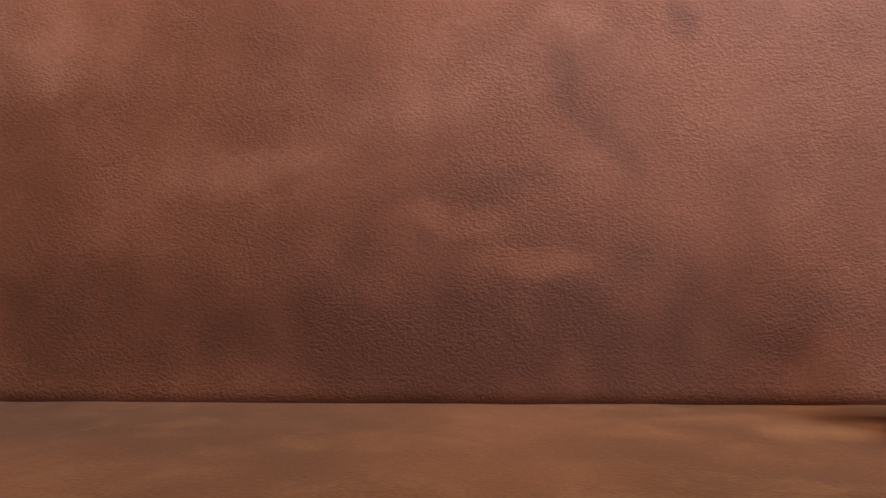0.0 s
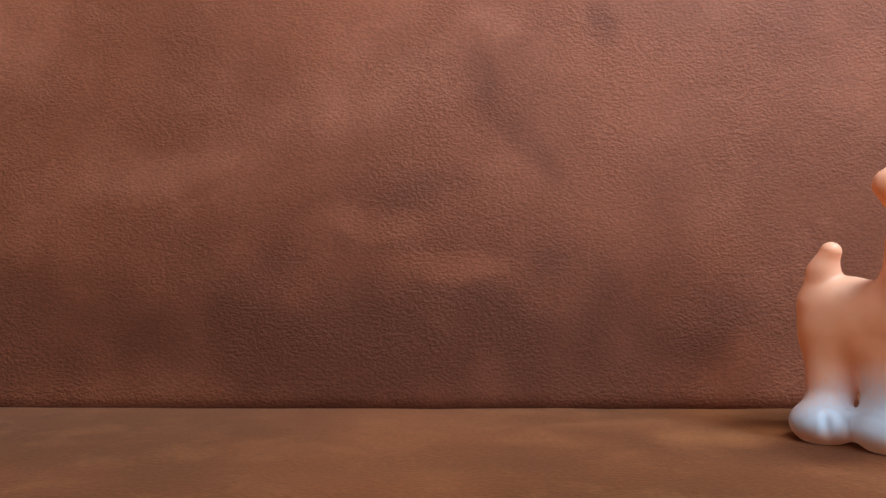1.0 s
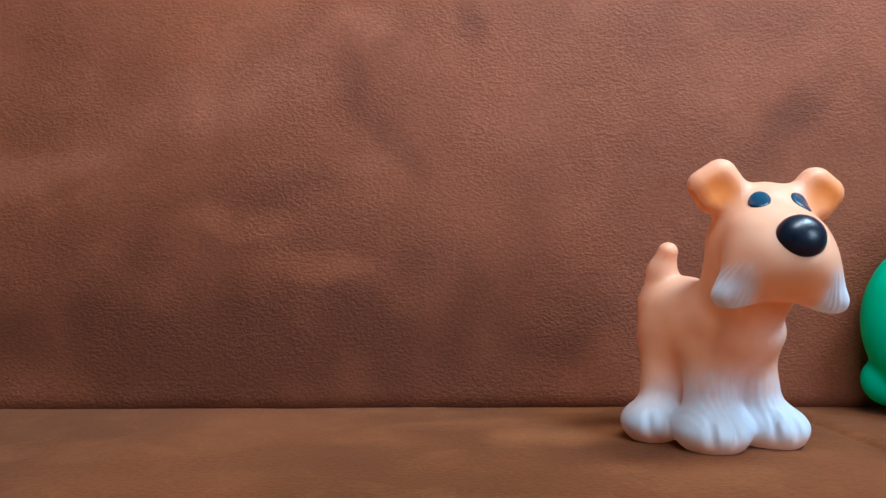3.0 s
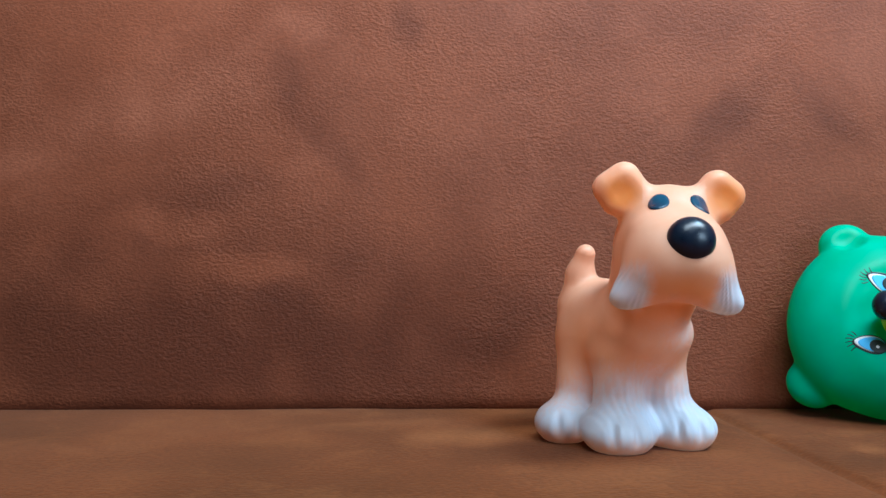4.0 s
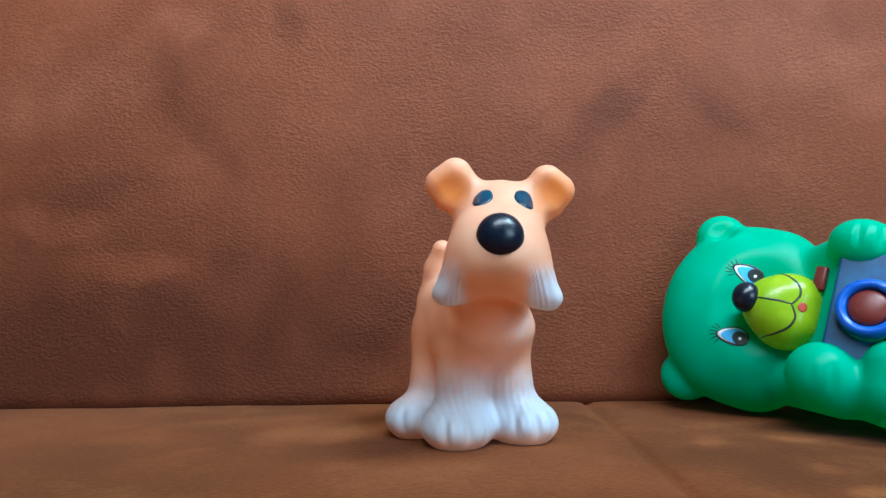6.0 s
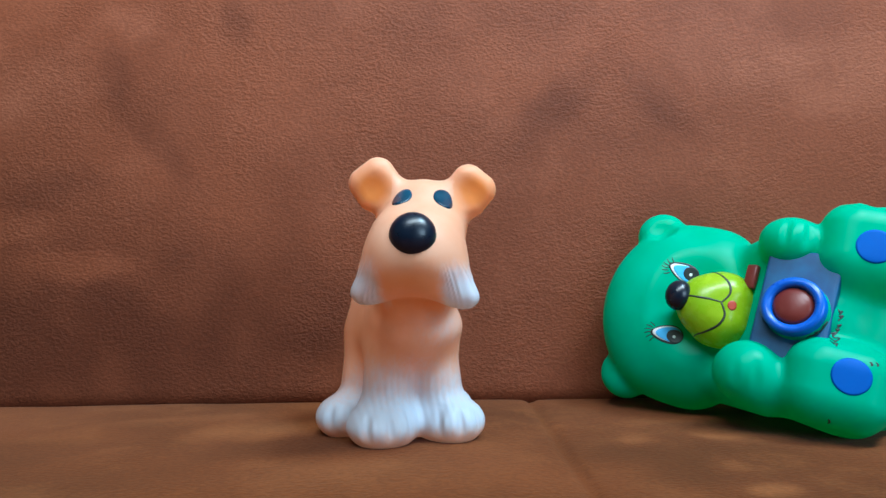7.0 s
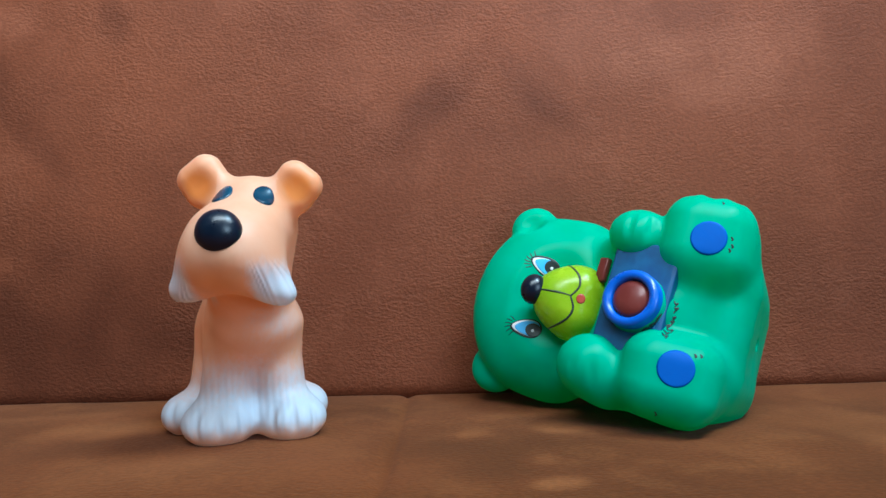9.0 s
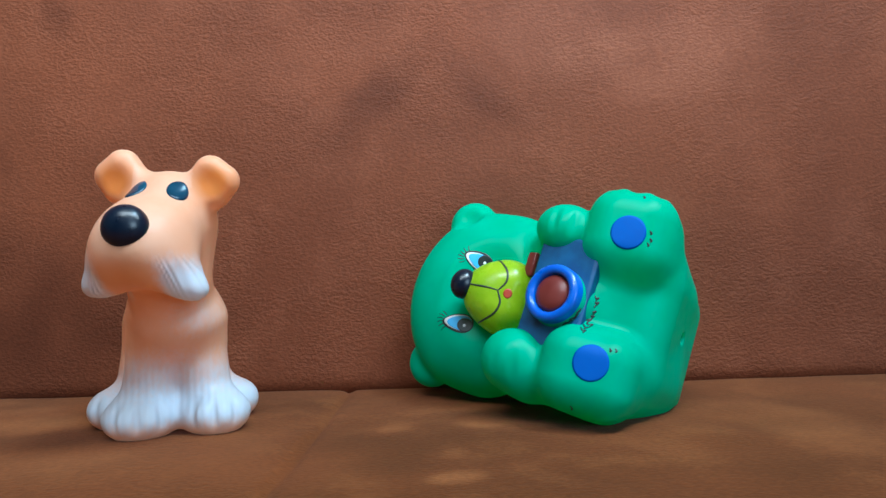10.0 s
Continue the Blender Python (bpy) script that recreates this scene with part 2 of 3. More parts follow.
def patch(name, solid, centre, u, v, way, outline, mat, parent, label="", lift=0.25, rings=8, dome=0.0):
    """A painted or raised patch laid on a solid: outline(angle) gives its (a, b) along u and v."""
    centre, u, v = np.array(centre, float), np.array(u, float), np.array(v, float)
    segments = 40
    edge = np.array([outline(2 * math.pi * i / segments) for i in range(segments)])
    pts, heights = [centre], [lift + dome]
    for r in range(1, rings + 1):
        s = r / rings
        for a, b in edge * s:
            pts.append(centre + a * u + b * v)
            heights.append(lift + dome * math.sqrt(max(0.0, 1 - s * s)))
    base = solid.onto(np.array(pts), way, 0.0)
    normal = solid.gradient(base)
    top = base + normal * np.array(heights)[:, None]
    rim = base[-segments:] - normal[-segments:] * 0.3
    verts = np.concatenate([top, rim])
    faces = [(0, 1 + i, 1 + (i + 1) % segments) for i in range(segments)]
    for r in range(rings):
        for i in range(segments):
            a, b = 1 + r * segments + i, 1 + r * segments + (i + 1) % segments
            faces.append((a, a + segments, b + segments, b))
    m = np.array([u, v, -np.array(way, float)])
    if np.linalg.det(m) < 0:
        faces = [f[::-1] for f in faces]
    return raw_part(name, verts * 0.001, faces, mat, parent, label)


def line(name, solid, points, way, radius, mat, parent, label=""):
    """A thin painted line laid on a solid along a polyline, smoothed."""
    pts = np.array(points, float)
    t = np.linspace(0, len(pts) - 1, 6 * (len(pts) - 1) + 1)
    fine = []
    for x in t:
        i = min(int(x), len(pts) - 2)
        a, b, c, d = pts[max(i - 1, 0)], pts[i], pts[i + 1], pts[min(i + 2, len(pts) - 1)]
        s = x - i
        fine.append(0.5 * (2 * b + (c - a) * s + (2 * a - 5 * b + 4 * c - d) * s * s + (3 * b - a - 3 * c + d) * s ** 3))
    p = solid.onto(np.array(fine), way, 0.05)
    n = solid.gradient(p)
    tangent = np.gradient(p, axis=0)
    tangent /= np.linalg.norm(tangent, axis=1)[:, None] + 1e-9
    side = np.cross(tangent, n)
    verts, faces, k = [], [], 6
    for i in range(len(p)):
        s = i / (len(p) - 1)
        r = radius * (0.45 + 0.55 * math.sin(math.pi * min(1.0, max(0.0, 0.12 + 0.8 * s))))
        for j in range(k):
            a = 2 * math.pi * j / k
            verts.append(p[i] + side[i] * r * math.cos(a) + n[i] * r * 0.45 * math.sin(a))
    for i in range(len(p) - 1):
        for j in range(k):
            a, b = i * k + j, i * k + (j + 1) % k
            faces.append((a, a + k, b + k, b))
    faces += [tuple(range(k)), tuple(range((len(p) - 1) * k, len(p) * k))[::-1]]
    return raw_part(name, np.array(verts) * 0.001, faces, mat, parent, label)


# ---------------------------------------------------------------- the room, closed around
SEAT = 0.0
FLOOR, CEILING = -0.45, 2.05
for name, bm, mat, label in (
    ("wall_north", box_bm(-2.4, 2.4, 0.42, 0.54, FLOOR, CEILING), M_WALL, "plain plastered wall behind the sofa"),
    ("wall_south", box_bm(-2.4, 2.4, -3.12, -3.0, FLOOR, CEILING), M_WALL, "plain plastered wall across the room"),
    ("wall_east", box_bm(2.4, 2.52, -3.12, 0.54, FLOOR, CEILING), M_WALL, "plain plastered side wall of the room"),
    ("wall_west", box_bm(-2.52, -2.4, -3.12, 0.54, FLOOR, CEILING), M_WALL, "plain plastered side wall of the room"),
    ("floor", box_bm(-2.52, 2.52, -3.12, 0.54, FLOOR - 0.1, FLOOR), M_FLOOR, "brown laminate floor under the sofa"),
    ("ceiling", box_bm(-2.52, 2.52, -3.12, 0.54, CEILING, CEILING + 0.1), M_CEIL, "plain white ceiling of the room"),
):
    tagged(part(name, bm, mat), label, name.split("_")[0], kind="structure")


# ---------------------------------------------------------------- the sofa
def spaced(lo, hi, dense_lo, dense_hi, fine, coarse):
    out, x = [], lo
    while x < hi:
        out.append(x)
        x += fine if dense_lo <= x < dense_hi else coarse
    return np.array(out + [hi])


def hills(x, y, scale, seed):
    return noise.noise(Vector((x * scale, y * scale, seed)))


def sheet(name, xs, ys, place, mat, parent, label, nap_shade):
    verts = [place(x, y) for y in ys for x in xs]
    w = len(xs)
    faces = [(j * w + i, j * w + i + 1, (j + 1) * w + i + 1, (j + 1) * w + i) for j in range(len(ys) - 1) for i in range(w - 1)]
    return raw_part(name, verts, faces, mat, parent, label, None, [("nap_shade", [nap_shade(x, y) for y in ys for x in xs])])


def brushed(marks):
    """Nap brushed up (plus) or down (minus), and painted shade, in soft oval marks: x, s, half width, half height,
    turn, amount.
    """
    def f(x, s):
        total = 0.0
        for cx, cs, a, b, turn, amount in marks:
            c, n = math.cos(radians(turn)), math.sin(radians(turn))
            warp = min(0.008, 0.5 * min(a, b))
            dx, ds = x - cx + warp * hills(x, s, 32.0, 4.0), s - cs + warp * hills(x, s, 32.0, 8.0)
            u, w = dx * c + ds * n, ds * c - dx * n
            total += amount * math.exp(-((u / a) ** 2 + (w / b) ** 2) ** 1.7)
        return max(-1.0, min(1.0, total * (1 + 0.45 * hills(x, s, 45.0, 2.2))))
    return f


# brushed marks; the broad dark ones along the foot also paint shade there
BACK_NAP_SHADE = [
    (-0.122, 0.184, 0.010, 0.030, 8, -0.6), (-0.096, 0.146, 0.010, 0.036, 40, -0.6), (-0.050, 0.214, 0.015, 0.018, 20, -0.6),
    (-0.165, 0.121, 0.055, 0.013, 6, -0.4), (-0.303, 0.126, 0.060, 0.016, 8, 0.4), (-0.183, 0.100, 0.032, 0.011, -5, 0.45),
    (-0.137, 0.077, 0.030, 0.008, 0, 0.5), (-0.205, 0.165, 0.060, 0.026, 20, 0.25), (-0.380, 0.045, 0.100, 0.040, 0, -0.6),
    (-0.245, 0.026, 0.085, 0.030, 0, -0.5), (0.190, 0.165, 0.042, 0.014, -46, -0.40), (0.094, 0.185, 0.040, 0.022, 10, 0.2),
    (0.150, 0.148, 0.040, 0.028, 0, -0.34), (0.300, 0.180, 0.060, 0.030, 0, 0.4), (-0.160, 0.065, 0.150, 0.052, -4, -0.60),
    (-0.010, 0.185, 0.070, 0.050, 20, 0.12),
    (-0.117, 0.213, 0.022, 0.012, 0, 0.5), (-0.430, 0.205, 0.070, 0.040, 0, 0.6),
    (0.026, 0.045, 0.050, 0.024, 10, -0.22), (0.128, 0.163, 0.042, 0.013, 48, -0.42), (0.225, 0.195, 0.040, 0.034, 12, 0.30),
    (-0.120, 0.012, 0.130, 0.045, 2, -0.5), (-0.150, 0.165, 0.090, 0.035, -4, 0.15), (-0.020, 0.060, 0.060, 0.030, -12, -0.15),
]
SEAT_MARKS = [
    (0.140, -0.088, 0.009, 0.010, 0, 1.0), (0.177, -0.081, 0.016, 0.013, 0, 0.9), (0.166, -0.127, 0.008, 0.010, 0, 1.0),
    (0.165, -0.155, 0.012, 0.008, 20, 1.0), (0.150, -0.115, 0.042, 0.045, 0, -0.55), (0.090, -0.120, 0.030, 0.050, 0, 0.2),
    (-0.010, -0.060, 0.035, 0.020, 10, 0.7), (0.030, -0.130, 0.040, 0.030, 0, 0.3), (-0.120, -0.100, 0.050, 0.030, 0, -0.4),
    (0.300, -0.100, 0.030, 0.050, 0, 0.4), (0.270, -0.140, 0.020, 0.040, 0, -0.5),
]


def sofa():
    top = new("sofa")
    top.location = (0, 0, FLOOR)
    tagged(top, "brown suede sofa with a smooth seat and upright back", "sofa")
    down = -FLOOR

    # seat: flat top, rolled rear edge under the back, rolled front edge, a shallow stitched crease
    def seat_place(x, s):
        y = s
        z = 0.0009 * hills(x, y, 9.0, 3.1) + 0.0004 * hills(x, y, 30.0, 7.7)
        crease = 0.110 + 0.01 * y + 0.002 * hills(y, 0, 20, 1.0)
        z -= 0.0017 * math.exp(-((x - crease) / 0.0022) ** 2) + 0.0006 * math.exp(-((x - crease) / 0.008) ** 2)
        if y > 0.004:
            z -= (y - 0.004) * 0.5
        if y < -0.60:
            a = min((-0.60 - y) / 0.06, 1.0) * math.pi / 2
            z -= 0.06 * (1 - math.cos(a))
            y = -0.60 - 0.06 * math.sin(a)
        return (x, y, z + down)
    xs = spaced(-1.0, 1.0, -0.5, 0.62, 0.0022, 0.02)
    ys = spaced(-0.66, 0.03, -0.28, 0.03, 0.004, 0.012)
    sheet("seat_cushion", xs, ys, seat_place, M_SEAT, top, "flat brown suede seat with a stitched crease", brushed(SEAT_MARKS))

    # back: leans a little, curls under at its foot, rolls over at its top
    def back_place(x, s):
        z = s
        y = 0.0012 + 0.0525 * z + 0.0011 * hills(x, z, 7.0, 5.5) + 0.0004 * hills(x, z, 24.0, 9.1)
        if z < 0.006:
            y += 0.35 * (0.006 - z) ** 2 / 0.006
        if z > 0.44:
            a = min((z - 0.44) / 0.07, 1.0) * math.pi / 2
            y += 0.09 * (1 - math.cos(a))
            z = 0.44 + 0.07 * math.sin(a)
        return (x, y, z + down)
    zs = spaced(-0.03, 0.51, -0.03, 0.31, 0.004, 0.012)
    sheet("backrest", xs, zs, back_place, M_BACK, top, "grainy brown suede backrest with brushed patches and shade painted low down", brushed(BACK_NAP_SHADE))
    part("seat_base", box_bm(-1.0, 1.0, -0.64, 0.12, 0.06, down - 0.05, 0.015), M_SEAT, top)
    part("back_panel", box_bm(-1.0, 1.0, 0.125, 0.30, 0.06, down + 0.44, 0.02), M_BACK, top)
    for x0, x1 in ((-1.22, -1.004), (1.004, 1.22)):
        part("armrest", box_bm(x0, x1, -0.66, 0.30, 0.06, down + 0.20, 0.05, 4), M_SEAT, top)
    for x in (-1.1, 1.1):
        for y in (-0.58, 0.22):
            part("foot", box_bm(x - 0.03, x + 0.03, y - 0.03, y + 0.03, 0.0, 0.058, 0.006), M_INK, top)


sofa()


# ---------------------------------------------------------------- the toy dog
def toy_dog():
    top = new("toy_dog")
    top.matrix_world = pose(0.048, -0.075, 0.0008, 0, 0, 20)
    tagged(top, "peach vinyl toy dog with white paws and black nose", "toy")
    s = Solid()
    hm, ho = rot3(0, 3, -25.6), np.array((-3.5, -30.6, 90.0))

    def H(f):
        return moved(f, hm, ho)
    body = [
        ("body", ell((-3.0, 19, 45.5), (19.0, 22, 23.5)), 6), ("body", ell((-1.0, 4, 44), (19.2, 21, 21)), 6),
        ("body", ell((1.0, -10, 46), (19.0, 15, 14)), 8), ("body", cap((-2, -9, 56), (-4, -20, 74), 15, 15), 8),
        ("body", ell((-1, 2, 20), (10, 8, 22)), 4)]
    groups = [
        ("body", body),
        ("leg", [("leg", cap((-10, -4, 34), (-12.0, -5.5, 12), 10.0, 10.3), 6)]),
        ("leg", [("leg", cap((9.5, -6, 34), (11, -7, 12), 10.0, 10.5), 6)]),
        ("leg", [("leg", cap((-11.2, 20, 40), (-18, 18, 12), 11.6, 8.6), 6)]),
        ("leg", [("leg", cap((6, 18, 40), (14, 17, 12), 12, 9), 6)]),
        ("head", [("head", H(ell((-0.2, 6, -3), (17.4, 17.0, 18.5))), 8), ("head", H(ell((-0.6, -11.2, -14.0), (14.6, 18.0, 15.4))), 7),
                  ("head", H(cap((-2.5, 11.5, -8), (-2.0, 10.5, -27), 16.0, 15.4)), 6),
                  ("head", H(ell((-6.0, -18.0, -16.0), (8.0, 10.0, 9.0))), 7), ("head", H(ell((5.0, -18.0, -16.0), (8.0, 10.0, 9.0))), 7)]),
        ("paw", [("paw", ell((-14.0, -9.0, 6.5), (15.2, 15.2, 10)), 6)]),
        ("paw", [("paw", ell((14.5, -11.5, 6.5), (14.2, 15.2, 10)), 6)]),
        ("paw", [("paw", ell((-25.5, 15, 6.5), (12.0, 13, 9.5)), 6)]),
        ("paw", [("paw", ell((22.5, 14, 7), (11.5, 12.5, 9.5)), 6)]),
        ("tail", [("tail", cap((-9, 30, 58), (-9, 26.5, 71), 7.8, 5.7), 6), ("tail", cap((-9, 26.5, 71), (-8.4, 22.5, 80), 5.7, 4.4), 4)]),
    ]
    for x, centre in ((-1, (-19.4, 3.0, 12.6)), (1, (17.8, 3.2, 11.0))):
        groups.append(("whisker_tuft", [
            ("tuft", H(cap((x * 7.6 - 0.4, -9.5, -9), (x * 12.0 - 0.2, -12.6, -22), 7.8, 7.4)), 12),
            ("tuft", H(ell((x * 16.4 - 0.2, -11.2, -28.4), (8.0, 6.4, 5.6), rot3(0, x * 24, 0))), 6)]))
        flap = squash(rbox((0, 0, 0), (9.8 if x < 0 else 9.2, 7.4, 9.3), 6.4), 0.72)
        groups.append(("ear", [("ear", H(moved(flap, rot3(8, x * 36, x * 10), np.array(centre))), 5.0)]))
    # hollows of the ears, clefts between the toes
    for x in (-1, 1):
        s.cut(H(ell((x * 19.2, -6.4, 9.6), (7.0, 4.6, 5.0), rot3(0, x * 36, 0))), 4)
    for cx, cy, rx, ry in ((-14.0, -9.0, 15, 15), (14.5, -11.5, 14, 15), (-25.5, 15, 12, 13)):
        for a in (-42, -4, 34):
            u, w = math.sin(radians(a)), -math.cos(radians(a))
            s.cut(cap((cx + u * (rx + 0.6), cy + w * (ry + 0.6), 3.0), (cx + u * rx * 0.86, cy + w * ry * 0.86, 14.0), 0.9, 0.3), 3.4)

    def tuft_lines(p):
        q = (p - ho) @ hm
        side = np.abs(q[:, 0])
        m = np.clip((side - 11) / 4, 0, 1) * np.clip((-17 - q[:, 2]) / 5, 0, 1) * np.clip((2 - q[:, 1]) / 5, 0, 1) * np.clip((q[:, 2] + 42) / 5, 0, 1)
        fan = np.arctan2(side - 6, -(q[:, 2] + 2))
        return m * 0.08 * np.sin(fan * 70 + 2.2 * np.sin(fan * 19) + q[:, 1] * 0.7)
    s.ripples.append(tuft_lines)

    def leg_lines(p):
        m = np.clip((p[:, 2] - 4) / 5, 0, 1) * np.clip((30 - p[:, 2]) / 8, 0, 1) * np.clip((2 - p[:, 1]) / 8, 0, 1)
        return m * 0.05 * np.sin(p[:, 0] * 2.4 + 0.25 * np.sin(p[:, 2] * 0.3))
    s.ripples.append(leg_lines)

    def white(p, n):
        q = (p - ho) @ hm
        legs = np.clip((38 - p[:, 2] - 0.5 * np.maximum(p[:, 1], 0)) / 26, 0, 1)
        legs *= np.clip((p[:, 2] + 1.0) / 9.0, 0.25, 1)
        tuft = np.clip((-15 - q[:, 2]) / 12, 0, 1) * np.clip((np.abs(q[:, 0] + 0.4) - 8.5) / 6, 0, 1) * np.clip((4 - q[:, 1]) / 6, 0, 1) * np.clip((q[:, 2] + 40) / 5, 0, 1)
        bib = 0.38 * np.exp(-(((p[:, 0] - 8) / 12) ** 2 + ((p[:, 2] - 47) / 8) ** 2)) * np.clip((-8 - p[:, 1]) / 8, 0, 1)
        return np.clip(np.maximum(np.maximum(legs, tuft * 1.15), bib), 0, 1)

    def orange(p, n):
        q = (p - ho) @ hm
        ears = np.exp(-((np.abs(q[:, 0]) - 20) ** 2 / 60 + (q[:, 2] - 10) ** 2 / 55)) * np.clip(-n[:, 1] * 1.6 + 0.1, 0, 1) * (np.abs(q[:, 0]) > 12)
        # warm shade put into the colour under the head, chest and one side
        chin_shade = 0.40 * np.exp(-(q[:, 0] / 9) ** 2 - ((q[:, 2] + 27) / 8) ** 2) * (q[:, 1] < 0)
        throat_shade = 0.30 * np.exp(-((p[:, 2] - 60) / 8) ** 2) * np.clip((-6 - p[:, 1]) / 10, 0, 1)
        flank_shade = 0.35 * np.exp(-((p[:, 2] - 42) / 14) ** 2) * np.clip(-n[:, 0], 0, 1)
        belly_shade = 0.12 * np.exp(-((p[:, 2] - 33) / 6) ** 2) * np.clip((-4 - p[:, 1]) / 8, 0, 1)
        return np.clip(1.3 * ears + chin_shade + throat_shade + flank_shade + belly_shade, 0, 1)

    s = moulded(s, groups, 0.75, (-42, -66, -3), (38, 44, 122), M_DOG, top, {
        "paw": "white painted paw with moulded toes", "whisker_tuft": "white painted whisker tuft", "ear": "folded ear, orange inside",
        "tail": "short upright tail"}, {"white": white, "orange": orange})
    # nose and eyes
    f, u, v = -hm[:, 1], hm[:, 0], hm[:, 2]
    bm = bmesh.new()
    bmesh.ops.create_uvsphere(bm, u_segments=40, v_segments=24, radius=1.0)
    nose = part("nose", bm, M_BLACK, top, "large glossy black nose")
    c = ho + hm @ np.array((0.4, -26.4, -8.8))
    turn = Matrix([list(r) for r in hm]).to_4x4()
    m = Matrix.Translation(c * 0.001) @ turn @ Matrix.Diagonal((0.0084, 0.0064, 0.0083, 1))
    nose.data.transform(m)
    for x in (-1, 1):
        def oval(a, x=x):
            p, q = 3.9 * math.cos(a), 5.0 * math.sin(a)
            t = radians(x * -7)
            return (p * math.cos(t) - q * math.sin(t), p * math.sin(t) + q * math.cos(t))
        spot = s.onto(np.array([ho + hm @ np.array((0.9 + x * 7.8, -14, 6.2))]), -f, 0.0)
        out = s.gradient(spot)[0]
        eu = np.cross(v, out) * -1.0
        eu *= np.sign(eu @ u) / np.linalg.norm(eu)
        ev = np.cross(out, eu)
        ev *= np.sign(ev @ v) / np.linalg.norm(ev)
        patch("eye", s, spot[0] + out * 4, eu, ev, -out, oval, M_EYE, top, "oval black eye", 0.3, 8, 0.6)


toy_dog()


# ---------------------------------------------------------------- the toy bear, tipped onto its side
def toy_bear():
    top = new("toy_bear")
    ax = np.array(((0.34, 0.17, 0.925), (0.0, 0.0, 0.0), (-0.9, 0.4, 0.25)))
    ax[0] /= np.linalg.norm(ax[0])
    ax[2] -= ax[0] * (ax[0] @ ax[2])
    ax[2] /= np.linalg.norm(ax[2])
    ax[1] = np.cross(ax[2], ax[0])
    m = Matrix([list(r) for r in ax.T]).to_4x4()
    top.matrix_world = Matrix.Translation((0.2, -0.07, 0.05)) @ m
    tagged(top, "green vinyl toy bear lying on its side holding a toy camera", "toy")
    front, U, V = np.array((0, -1.0, 0)), np.array((1.0, 0, 0)), np.array((0, 0, 1.0))

    s = Solid()
    groups = [
        ("body", [("body", rbox((0.5, 31, -31), (33, 34, 34), 15, rot3(-10, 0, 0)), 6), ("body", ell((3, 8.5, -29), (27, 19.5, 17)), 12)]),
        ("head", [("head", ell((0, 35, 32), (46, 24, 37.5)), 6), ("head", ell((0, 34, 18), (45, 22, 26)), 8)]),
        ("ear", [("ear", ell((37, 36, 50), (12.5, 8, 12.5)), 3)]),
        ("ear", [("ear", ell((-37, 41, 50), (12.5, 8, 12.5)), 3)]),
        ("leg", [("leg", cap((34.5, 4, -38.5), (24, 30, -43), 18.5, 19), 10), ("foot", rbox((36, -3, -35.3), (19.5, 16, 18.5), 13), 6)]),
        ("leg", [("leg", cap((-23, 2, -38.5), (-16, 30, -45), 17, 21), 8), ("foot", rbox((-24.2, -7, -34.5), (17.4, 16, 19.8), 12.5), 6)]),
        ("arm", [("arm", cap((33, 2, -7), (28, 22, 2), 9, 11), 5), ("paw", ell((34, -2, -8.5), (11.5, 11.5, 14)), 3)]),
        ("arm", [("arm", cap((-32, -2, -12), (-28, 22, 2), 11, 12), 6), ("paw", ell((-27.5, -4, -2.5), (13.5, 12.8, 14)), 5)]),
    ]
    # the face is dished round the muzzle
    s.cut(ell((0, 3.5, 26), (27, 15, 17)), 9)
    # finger grooves, ear hollows, toes, whistle hole
    for z in (-13, -4):
        s.cut(cap((44, -12, z), (26, -14, z), 0.9, 0.9), 2.5)
        s.cut(cap((47, -6, z), (44, -12, z), 0.9, 0.9), 2.5)
    for z in (-7, 2):
        s.cut(cap((-40, -15, z), (-24, -18.6, z + 2), 0.6, 0.6), 3)
    s.cut(ell((38, 24.5, 51), (6.5, 5, 6.5)), 4)
    for sx, cx, cy in ((1, 36, -4), (-1, -26, -8)):
        for z in (-44, -34, -25):
            s.cut(cap((cx + sx * 20, cy - 12, z), (cx + sx * 20, cy + 6, z), 2.0, 2.0), 3)
    s.cut(cap((4.5, 22, -72), (4.5, 24, -60), 2.4, 2.4), 1.5)
    s = moulded(s, groups, 0.9, (-54, -32, -78), (62, 76, 76), M_BEAR, top, {
        "arm": "short arm with a rounded paw", "leg": "stubby leg with a rounded foot", "ear": "round green ear"})

    # muzzle
    z = Solid()
    z.add("muzzle", rbox((0, 13.0, 13.6), (17.6, 15.2, 13.0), 12.5), 4)
    z.add("muzzle", ell((0, 8.5, 24), (11, 10, 9.5)), 8)
    solid_part("muzzle", z, 0.8, (-24, -10, -4), (24, 34, 42), M_MUZZLE, top, "glossy yellow-green muzzle")
    bm = bmesh.new()
    bmesh.ops.create_uvsphere(bm, u_segments=32, v_segments=20, radius=1.0)
    nose = part("nose", bm, M_BLACK, top, "glossy black nose")
    nose.data.transform(Matrix.Translation((0, 0.0030, 0.0325)) @ Matrix.Diagonal((0.0071, 0.0062, 0.0060, 1)))
    line("mouth_line", z, [(0, -6, 29), (0, -6, 24), (0.3, -6, 19), (0.2, -6, 14)], (0, 1, 0), 0.45, M_INK, top)
    line("mouth_line", z, [(0, -6, 14), (5, -6, 11.5), (10, -6, 13), (14, -4, 18), (15.5, -2, 22)], (0, 1, 0), 0.5, M_INK, top)
    line("mouth_line", z, [(0, -6, 14), (-5, -6, 11.5), (-10, -6, 13), (-14, -4, 18), (-15.5, -2, 22)], (0, 1, 0), 0.5, M_INK, top)
    patch("lip_dot", z, (0, -8, 9.5), U, V, (0, 1, 0), lambda a: (2.2 * math.cos(a), 1.9 * math.sin(a)), M_LIPRED, top, "small red painted lip", 0.12, 4)

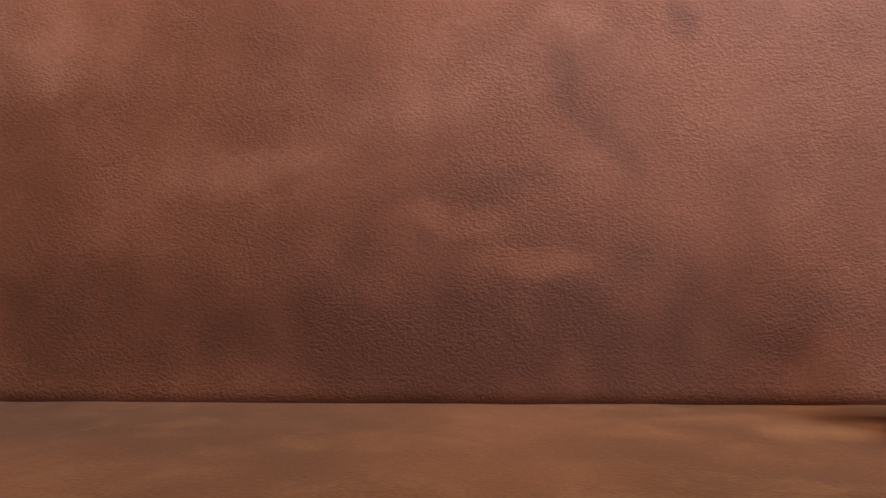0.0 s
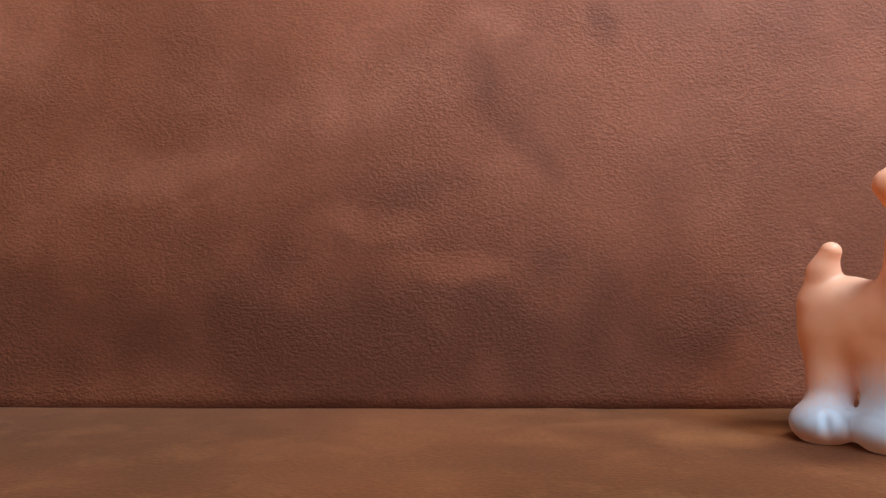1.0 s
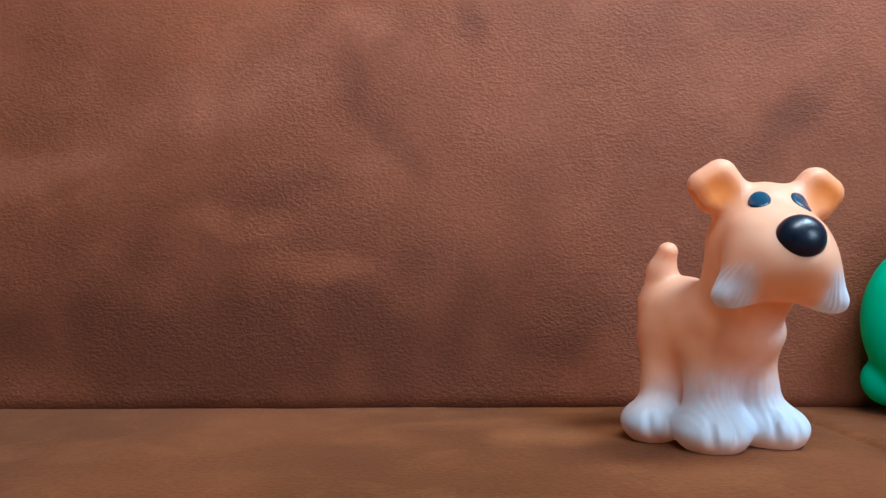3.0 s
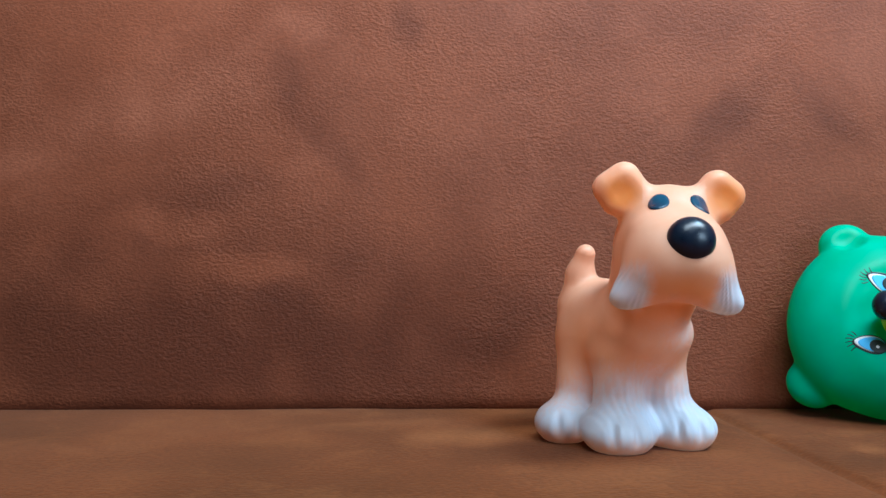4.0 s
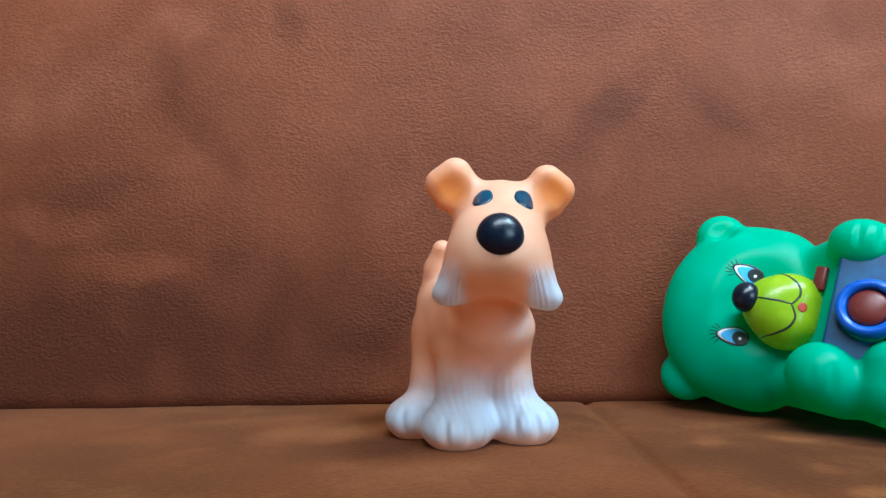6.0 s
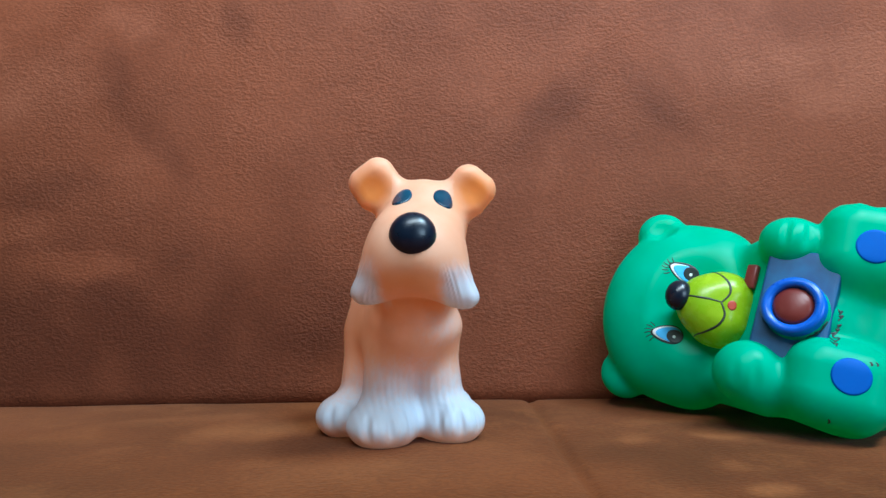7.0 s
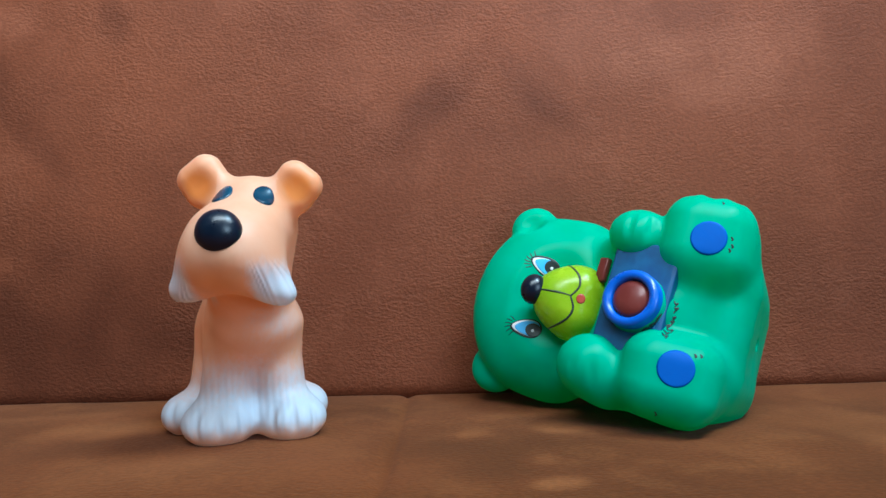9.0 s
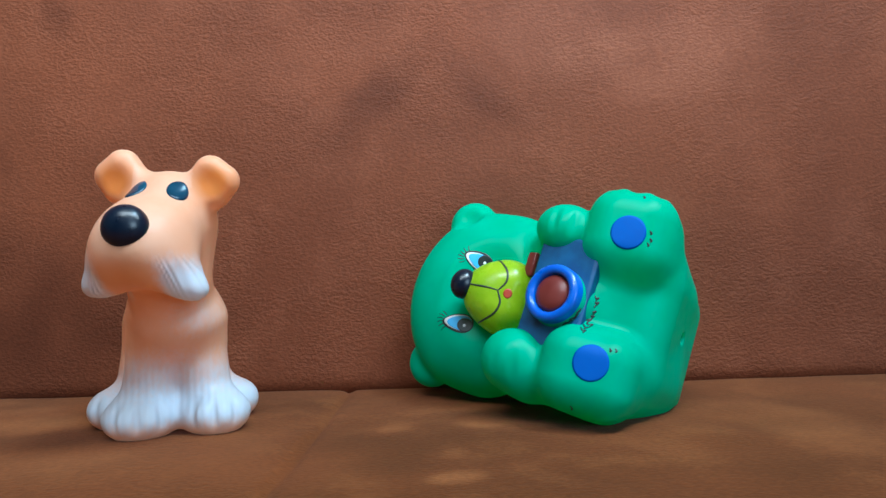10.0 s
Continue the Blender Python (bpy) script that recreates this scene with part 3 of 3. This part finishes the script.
    # almond eyes, with lashes fanned out on the far side of the nose
    def almond(a, b, tilt):
        c, n = math.cos(radians(tilt)), math.sin(radians(tilt))

        def f(w):
            p, q = a * math.cos(w) * (1 - 0.30 * math.sin(w)), b * math.sin(w)
            return (p * c - q * n, p * n + q * c)
        return f
    for x in (-1, 1):
        cx, tilt = (15.0, -14) if x > 0 else (-16.8, 10)
        eye = patch("eye", s, (cx, 0, 34), U, V, (0, 1, 0), almond(4.5, 7.5, tilt), M_INK, top, "painted blue eye with black lashes", 0.10)
        patch("eye_white", s, (cx - x * 0.3, 0, 34), U, V, (0, 1, 0), almond(3.7, 6.6, tilt), M_WHITE, eye, "", 0.2)
        patch("iris", s, (cx - x * 0.2, 0, 33.2), U, V, (0, 1, 0), almond(3.5, 5.9, tilt), M_IRIS, eye, "", 0.3)
        patch("pupil", s, (cx + x * 0.1, 0, 30.4), U, V, (0, 1, 0), lambda a: (3.3 * math.cos(a), 3.7 * math.sin(a)), M_INK, eye, "", 0.4)
        patch("glint", s, (cx - 0.4, 0, 30.6), U, V, (0, 1, 0), lambda a: (0.75 * math.cos(a), 0.75 * math.sin(a)), M_WHITE, eye, "", 0.5, 3)
        for k in range(6):
            a = radians(40 + k * 17)
            p0 = np.array((cx + x * 3.4 * math.cos(a), 0, 34.6 + 6.4 * math.sin(a)))
            d = np.array((x * math.cos(a), 0, math.sin(a)))
            line("eyelash", s, [p0, p0 + d * 1.8, p0 + d * 3.4 + np.array((x * 0.5, 0, 0))], (0, 1, 0), 0.24, M_INK, eye)

    # foot pads
    for c in ((33.5, -30, -36.5), (-21.5, -34, -36.8)):
        patch("foot_pad", s, c, U, V, (0, 1, 0), lambda a: (7.2 * math.cos(a), 7.0 * math.sin(a)), M_PAD, top, "round blue painted foot pad", 0.12)

    # scribbled ink, worn away, along the edge of the belly
    for k in range(9):
        x0, z0 = 7.0 - 1.9 * k, -28.6 - 0.7 * math.sin(k * 2.3)
        line("printed_mark", s, [(x0, -30, z0), (x0 - 1.5, -30, z0 - 1.1 - 0.6 * math.cos(k * 1.7)), (x0 - 0.9, -30, z0 - 2.4), (x0 - 2.6, -30, z0 - 1.6 + math.sin(k * 3.1))], (0, 1, 0), 0.42, M_INK, top)
    # flecks of ink beside the pads and on the foot
    for x0, z0 in ((36, -44.5), (33, -45.2), (31, -44.6), (-14, -42.0), (-13.5, -44.0), (-39, -33.0), (51, -38.0)):
        line("printed_mark", s, [(x0, -36, z0), (x0 - 0.8, -36, z0 - 0.8), (x0 - 1.4, -36, z0 - 0.4)], (0, 1, 0), 0.4, M_INK, top)

    # toy camera between the paws
    tilt = rot3(-20, 0, 0)
    o = np.array((4.0, -11.0, -12.0))

    def C(f):
        return moved(f, tilt, o)
    q = Solid()
    q.add("toy_camera", C(rbox((0, 6.2, -1.2), (25.0, 4.8, 14.6), 1.4)), 1)
    plate = solid_part("toy_camera", q, 0.8, (-26, -24, -34), (34, 14, 10), M_PLATE, top, "dull blue moulded toy camera")

    def ring_part(name, profile, mat, parent, label=""):
        n, verts, faces = 48, [], []
        for r, h in profile:
            for i in range(n):
                a = 2 * math.pi * i / n
                verts.append(o + tilt @ np.array((-1.4 + r * math.cos(a), 1.0 - h, -2.0 + r * math.sin(a))))
        for j in range(len(profile) - 1):
            for i in range(n):
                a, b = j * n + i, j * n + (i + 1) % n
                faces.append((a, a + n, b + n, b))
        faces.append(tuple(range((len(profile) - 1) * n, len(profile) * n))[::-1])
        return raw_part(name, np.array(verts) * 0.001, faces, mat, parent, label)
    b = Solid()
    b.add("barrel", C(cap((-2.4, 12, -3.0), (-1.4, 0.0, -2.0), 16.8, 12.0)), 1)
    b.cut(C(rbox((-1.4, -13.5, -2.0), (20, 12, 20), 0.5)), 1)
    barrel = solid_part("lens_barrel", b, 0.8, (-24, -26, -36), (26, 24, 18), M_BEAR, plate, "round green barrel with faded ink scribble")
    # the worn ink on the barrel
    for k, (a, h, run, lean) in enumerate(((250, 0.7, 3.0, 0.5), (240, 0.9, 3.6, -0.5), (231, 0.6, 2.6, 0.6), (222, 0.9, 3.8, 0.4), (214, 0.7, 2.4, -0.6))):
        pts = []
        for g in (0.0, 0.5, 1.0):
            w = radians(a + run * 3.0 * (g - 0.5))
            pts.append(o + tilt @ np.array((-1.6 + 19 * math.cos(w), h + lean * (g - 0.5), -2.2 + 19 * math.sin(w))))
        w = radians(a)
        line("printed_mark", b, pts, tuple(tilt @ np.array((-math.cos(w), 0.0, -math.sin(w)))), 0.42, M_INK, barrel)
    ring_part("lens_ring", [(12.0, -4), (12.4, 1), (12.4, 4.6), (12.0, 5.6), (11.0, 6.2), (9.6, 6.2), (8.6, 5.6), (8.2, 4.6), (8.2, 3.0), (0.5, 3.0)], M_RING, plate, "bright blue raised ring")
    ring_part("lens", [(7.9, 2.5), (7.8, 4.2), (6.6, 5.2), (4.6, 5.8), (2.2, 6.1), (0.4, 6.15)], M_RED, plate, "domed brown-red lens")
    tag = box_bm(-0.0058, 0.0058, -0.0016, 0.0016, -0.0026, 0.0026, 0.0009)
    tag = part("camera_button", tag, M_RED, top, "small brown-red rectangular button")
    tag.matrix_local = Matrix.Translation((0.0165, 0.0042, 0.0045)) @ Matrix.Rotation(radians(-30), 4, "X")


toy_bear()
